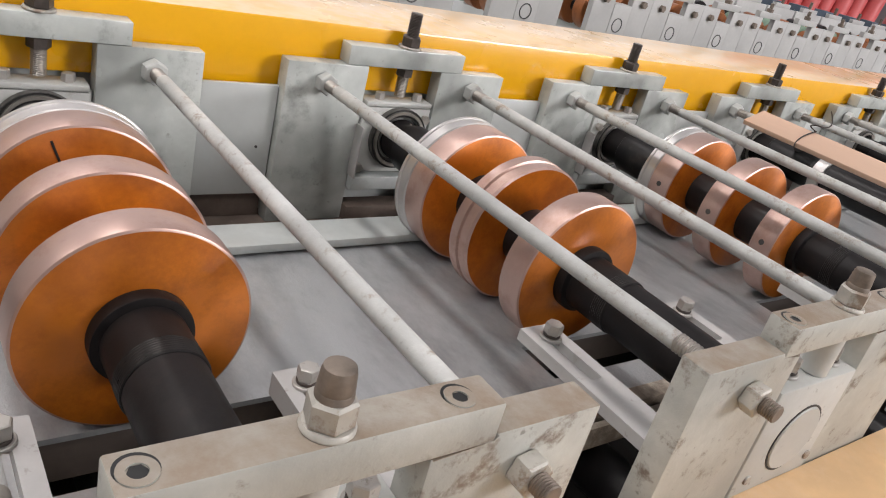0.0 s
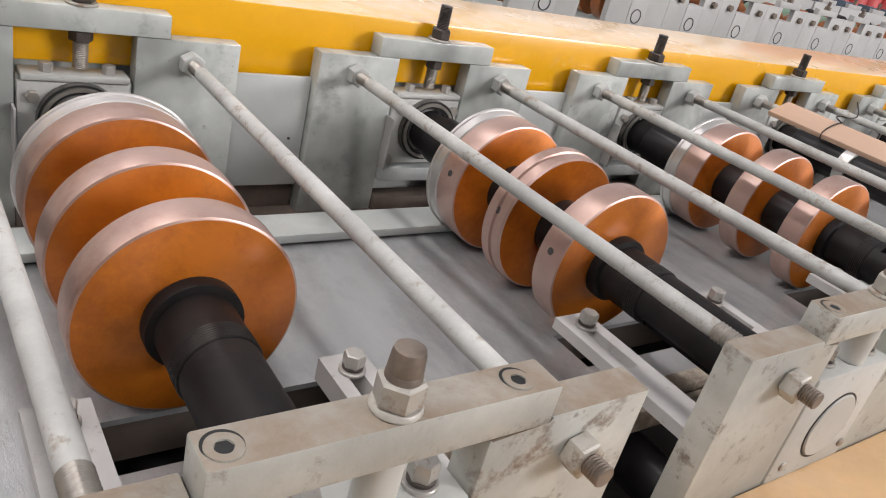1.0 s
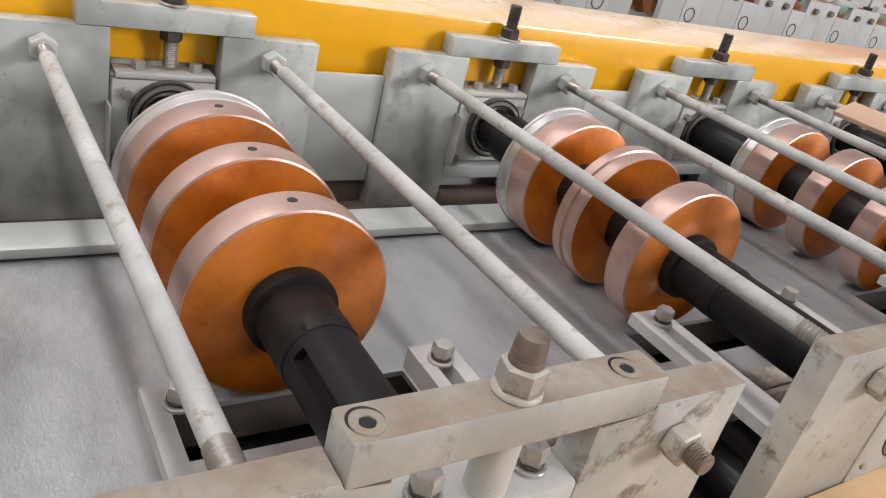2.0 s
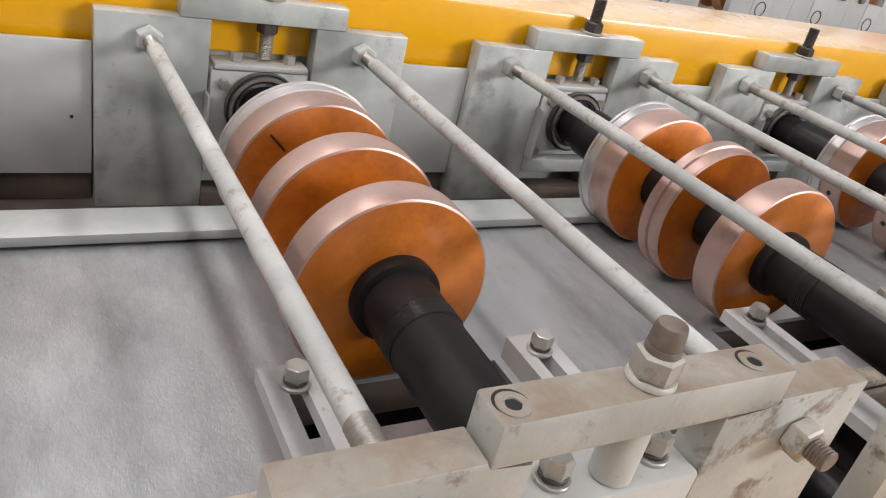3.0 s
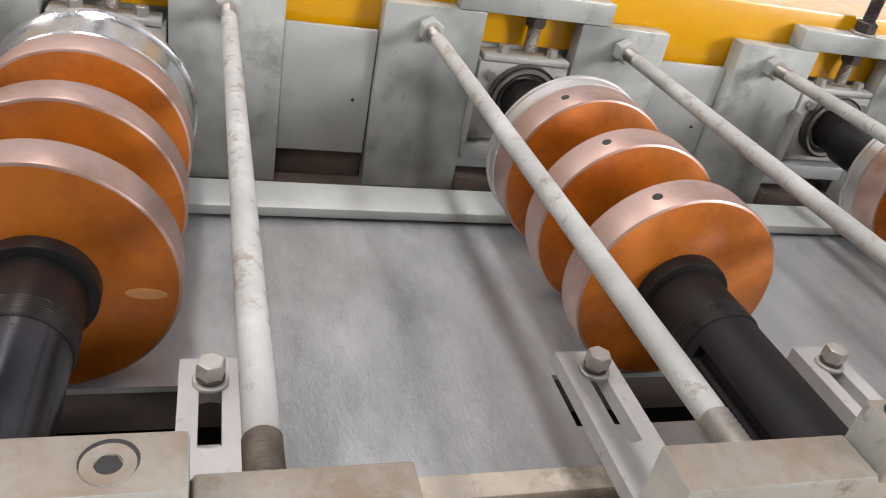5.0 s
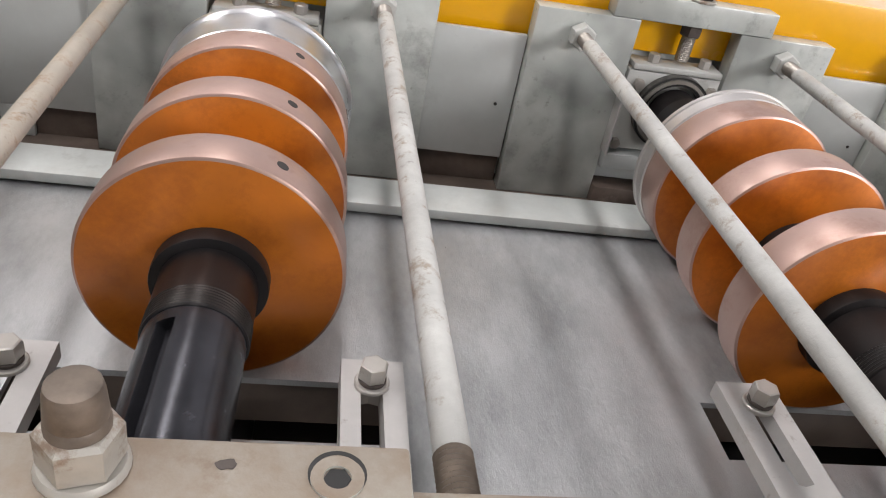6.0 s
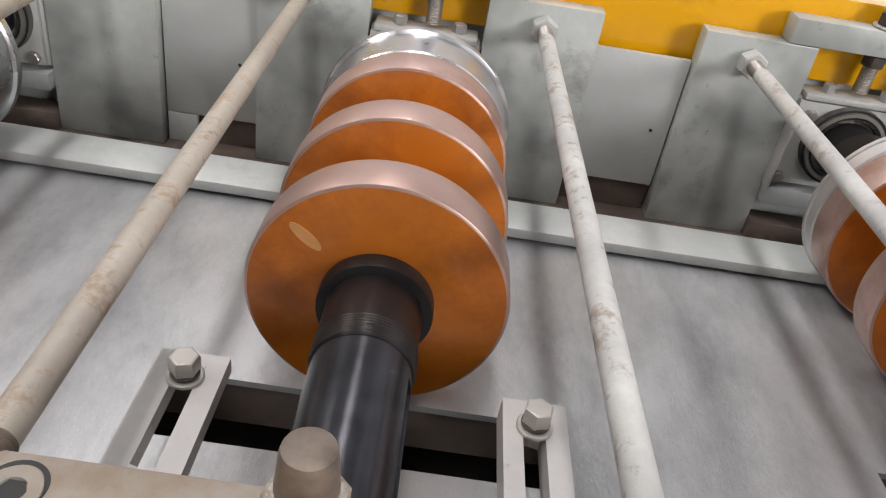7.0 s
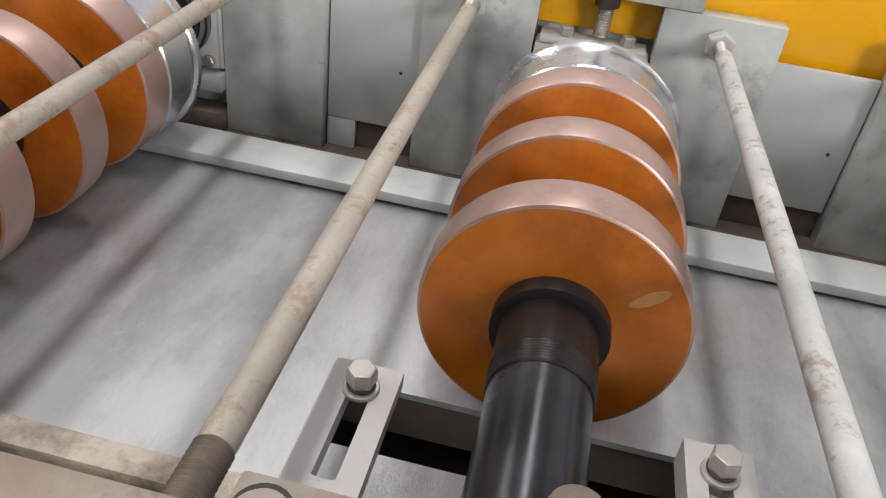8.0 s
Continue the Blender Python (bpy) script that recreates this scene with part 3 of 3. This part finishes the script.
# wide rings on the two stations upstream, a grooved middle roll further on
wide = turned([(0.0905, 0.5265), (0.0932, 0.529), (0.0932, 0.576), (0.0942, 0.5775), (0.0965, 0.579), (0.0968, 0.5865), (0.094, 0.589)], "y", (0, 0, 0), 96)
wide_ring = part("steel_ring", wide, STEEL, None)
groove = turned([(0.0905, 0.381), (0.0932, 0.384), (0.0932, 0.396), (0.0915, 0.3975), (0.0915, 0.3995), (0.0945, 0.401), (0.0945, 0.415), (0.0905, 0.418)], "y", (0, 0, 0), 96)
grooved = part("forming_roll", groove, AMBER, None)
grooved.data.materials.append(RIM)
for f in grooved.data.polygons:
    f.material_index = int(abs(f.normal.y) < 0.9)
for k, mesh, y_min in ((-1, wide_ring.data, 0.52), (-2, wide_ring.data, 0.52), (-3, wide_ring.data, 0.52), (1, grooved.data, 0.38)):
    for child in shafts[k].children:
        if child.name.split(".")[0] == mesh.name.split(".")[0] and abs(min(v.co.y for v in child.data.vertices) - y_min) < 0.008:
            child.data = mesh
bpy.data.objects.remove(wide_ring)
bpy.data.objects.remove(grooved)

# one station with a bare sleeve in place of its two inner rolls
odd = shafts[3]
for child in list(odd.children):
    n0 = child.name.split(".")[0]
    ys = [v.co.y for v in child.data.vertices]
    if n0 in ("forming_roll", "spacer", "steel_ring") and min(ys) > 0.31:
        for sub in list(child.children):
            bpy.data.objects.remove(sub)
        bpy.data.objects.remove(child)
part("sleeve", turned(round_bar(0.0375, 0.3155, 0.60), "y", (0, 0, 0), 36), BLACK, odd)
part("steel_ring", turned(round_bar(0.044, 0.515, 0.54), "y", (0, 0, 0), 36), SATIN, odd, "narrow bright steel ring")

def wire_curve(name, points, radius, parent):
    """A bent wire as a round tube mesh through a few points."""
    cu = bpy.data.curves.new(name, "CURVE")
    cu.dimensions, cu.bevel_depth, cu.bevel_resolution = "3D", radius, 2
    sp = cu.splines.new("NURBS")
    sp.points.add(len(points) - 1)
    for p, q in zip(sp.points, points):
        p.co = (*q, 1)
    sp.use_endpoint_u, sp.order_u = True, 3
    tmp = new("wire_curve", cu)
    me = bpy.data.meshes.new_from_object(tmp.evaluated_get(bpy.context.evaluated_depsgraph_get()))
    bpy.data.objects.remove(tmp)
    me.materials.append(WIRE)
    ob = new(name, me)
    ob.parent = parent
    return ob


plank = thing("tied_plank", "pale wooden plank tied along a tie rod with wire", "plank")
part("board", boxed(-0.052, 0.012, 0.20, 0.645, 0.0095, 0.0205, 0.002), WOOD, plank)
for y in (0.30, 0.52):
    wire_curve("wire_loop", [(0.014, y, 0.0225), (-0.012, y + 0.006, 0.0228), (-0.055, y, 0.022), (-0.056, y - 0.004, 0.004), (-0.014, y, -0.013),
                             (0.012, y + 0.003, -0.008), (0.016, y, 0.012), (0.010, y + 0.002, 0.0235)], 0.0014, plank)
    wire_curve("wire_tail", [(0.010, y, 0.0235), (0.002, y + 0.010, 0.034), (0.014, y + 0.014, 0.030), (0.008, y + 0.002, 0.038), (0.022, y - 0.006, 0.031),
                             (0.045, y - 0.010, 0.026), (0.070, y + 0.004, 0.028), (0.088, y + 0.022, 0.034)], 0.0013, plank)
plank.matrix_basis = pose(3 * PITCH - 0.132, 0, 0.944, 0, -20, 0)


def bent_wire():
    """A stiff bent wire end that stands up behind a rear stud."""
    st = thing("bent_wire", "thin black bent wire standing on the second machine's base", "wire")
    wire_curve("wire", [(0.0, 0.0, 0.0), (-0.004, -0.004, 0.035), (-0.020, -0.004, 0.080), (-0.060, -0.004, 0.118), (-0.118, -0.004, 0.126)], 0.0035, st)
    return st


bent_wire().location = (1.545, 2.006, 0.699)

# ---- the second machine ----
def far_stand():
    st = thing("far_stand", "pale painted bearing stand of the second machine", "bearing stand", "stands of the second machine")
    y = 2.1
    for a, b in ((-0.178, -0.05), (0.06, 0.186)):
        part("side_plate", boxed(a, b, y, y + 0.03, 0.70, 1.0, 0.002), FAR_PAINT, st)
    blk = part("bearing_block", boxed(-0.0495, 0.0595, y - 0.002, y + 0.06, 0.72, 0.94, 0.002), FAR_PAINT, st)
    part("cap_groove", ring_tube((0.027, y - 0.004), (0.031, y - 0.001), "y", (0, 0, 0.853), 28), RUBBER, blk)
    for x in (-0.115, 0.123):
        part("tie_nut", turned(hexa(0.016, y - 0.018, y), "y", (x, 0, 0.955), 6), RUSTY, st)
    part("top_bar", boxed(-0.09, 0.10, y, y + 0.03, 1.0005, 1.03, 0.002), FAR_PAINT, st)
    part("adjusting_stud", turned(thread(0.010, 1.03, 1.075, 0.004), "z", (0.005, y + 0.015, 0), 12), RUSTY, st)
    part("hex_nut", turned(hexa(0.017, 1.03, 1.048), "z", (0.005, y + 0.015, 0), 6), RUSTY, st)
    part("rear_plate", boxed(-0.165, 0.175, y + 0.85, y + 0.88, 0.70, 1.0, 0.002), FAR_PAINT, st)
    part("rear_bar", boxed(-0.09, 0.10, y + 0.85, y + 0.88, 1.0005, 1.03, 0.002), FAR_PAINT, st)
    part("rear_stud", turned(thread(0.012, 1.03, 1.08, 0.004), "z", (0.005, y + 0.865, 0), 12), RUSTY, st)
    for yy, mat in ((0.15, FAR_ROLL), (0.28, FAR_ROLL), (0.42, GREEN), (0.56, FAR_ROLL), (0.70, BLACK)):
        part("roll", turned(round_bar(0.085, y + yy, y + yy + 0.06, 0.003), "y", (0.005, 0, 0.87), 32), mat, st)
    part("drive_box", boxed(-0.06, 0.07, y + 0.90, y + 1.00, 0.70, 1.04, 0.004), BLUE, st, "dark blue drive box")
    part("drive_cap", turned(round_bar(0.045, y + 0.885, y + 0.90, 0.002), "y", (0.005, 0, 0.98), 20), DARK_STUD, st)
    part("shaft", turned(round_bar(0.03, y + 0.06, y + 0.86), "y", (0.005, 0, 0.87), 20), BLACK, st)
    return st


far0 = far_stand()
FAR_PITCH, FAR_X = 0.365, 2.49
far0.matrix_basis = pose(FAR_X - 1 * FAR_PITCH * 1.47, 0, 0)
for k in range(0, 22):
    copy_thing(far0, pose(FAR_X + k * FAR_PITCH, 0, 0))
for k in range(2, 8):
    copy_thing(far0, pose(FAR_X - k * FAR_PITCH * 1.47, 0, 0))
structure("far_base", boxed(-4, 11, 2.0, 3.1, 0.0, 0.70), FILLER, "grey base of the second machine")

# ---- far things in the hall ----
def red_bundle():
    st = thing("red_sheet_bundle", "leaning bundle of faded red profiled sheets", "sheet bundle", "red bundles")
    for i in range(9):
        part("profiled_sheet", turned([(0.075, 0.0), (0.08, 0.05), (0.08, 1.95), (0.07, 2.0)], "z", (0.16 * i, 0.03 * (i % 2), 0), 12), RED, st)
    return st


rb = red_bundle()
rb.matrix_basis = pose(6.6, 4.4, 0, 0, 6, -28)
copy_thing(rb, pose(8.2, 3.8, 0, 0, 8, -28))
col = thing("steel_column", "grey painted steel hall column", "column")
part("column", boxed(8.6, 8.9, 3.75, 4.05, 0, ROOF_Z, 0.01), WALL, col)


# ---- movement ----
def turn_at(t):
    return -20 + 112 * min(t, 6.0) + 104.4 * max(0.0, t - 6.0)


PHASE = {0: 0.0, -1: -58.5, -2: 30.0, 1: 35.0, 2: 140.0, 3: 75.0}


def motions():
    for k, ob in shafts.items():
        walk(ob, [(i * 0.5, pose(k * PITCH + CX, 0, AXIS_Z + RISE.get(k, 0.0), 0, turn_at(i * 0.5) + PHASE.get(k, 50.0 * k), 0)) for i in range(17)])


motions()
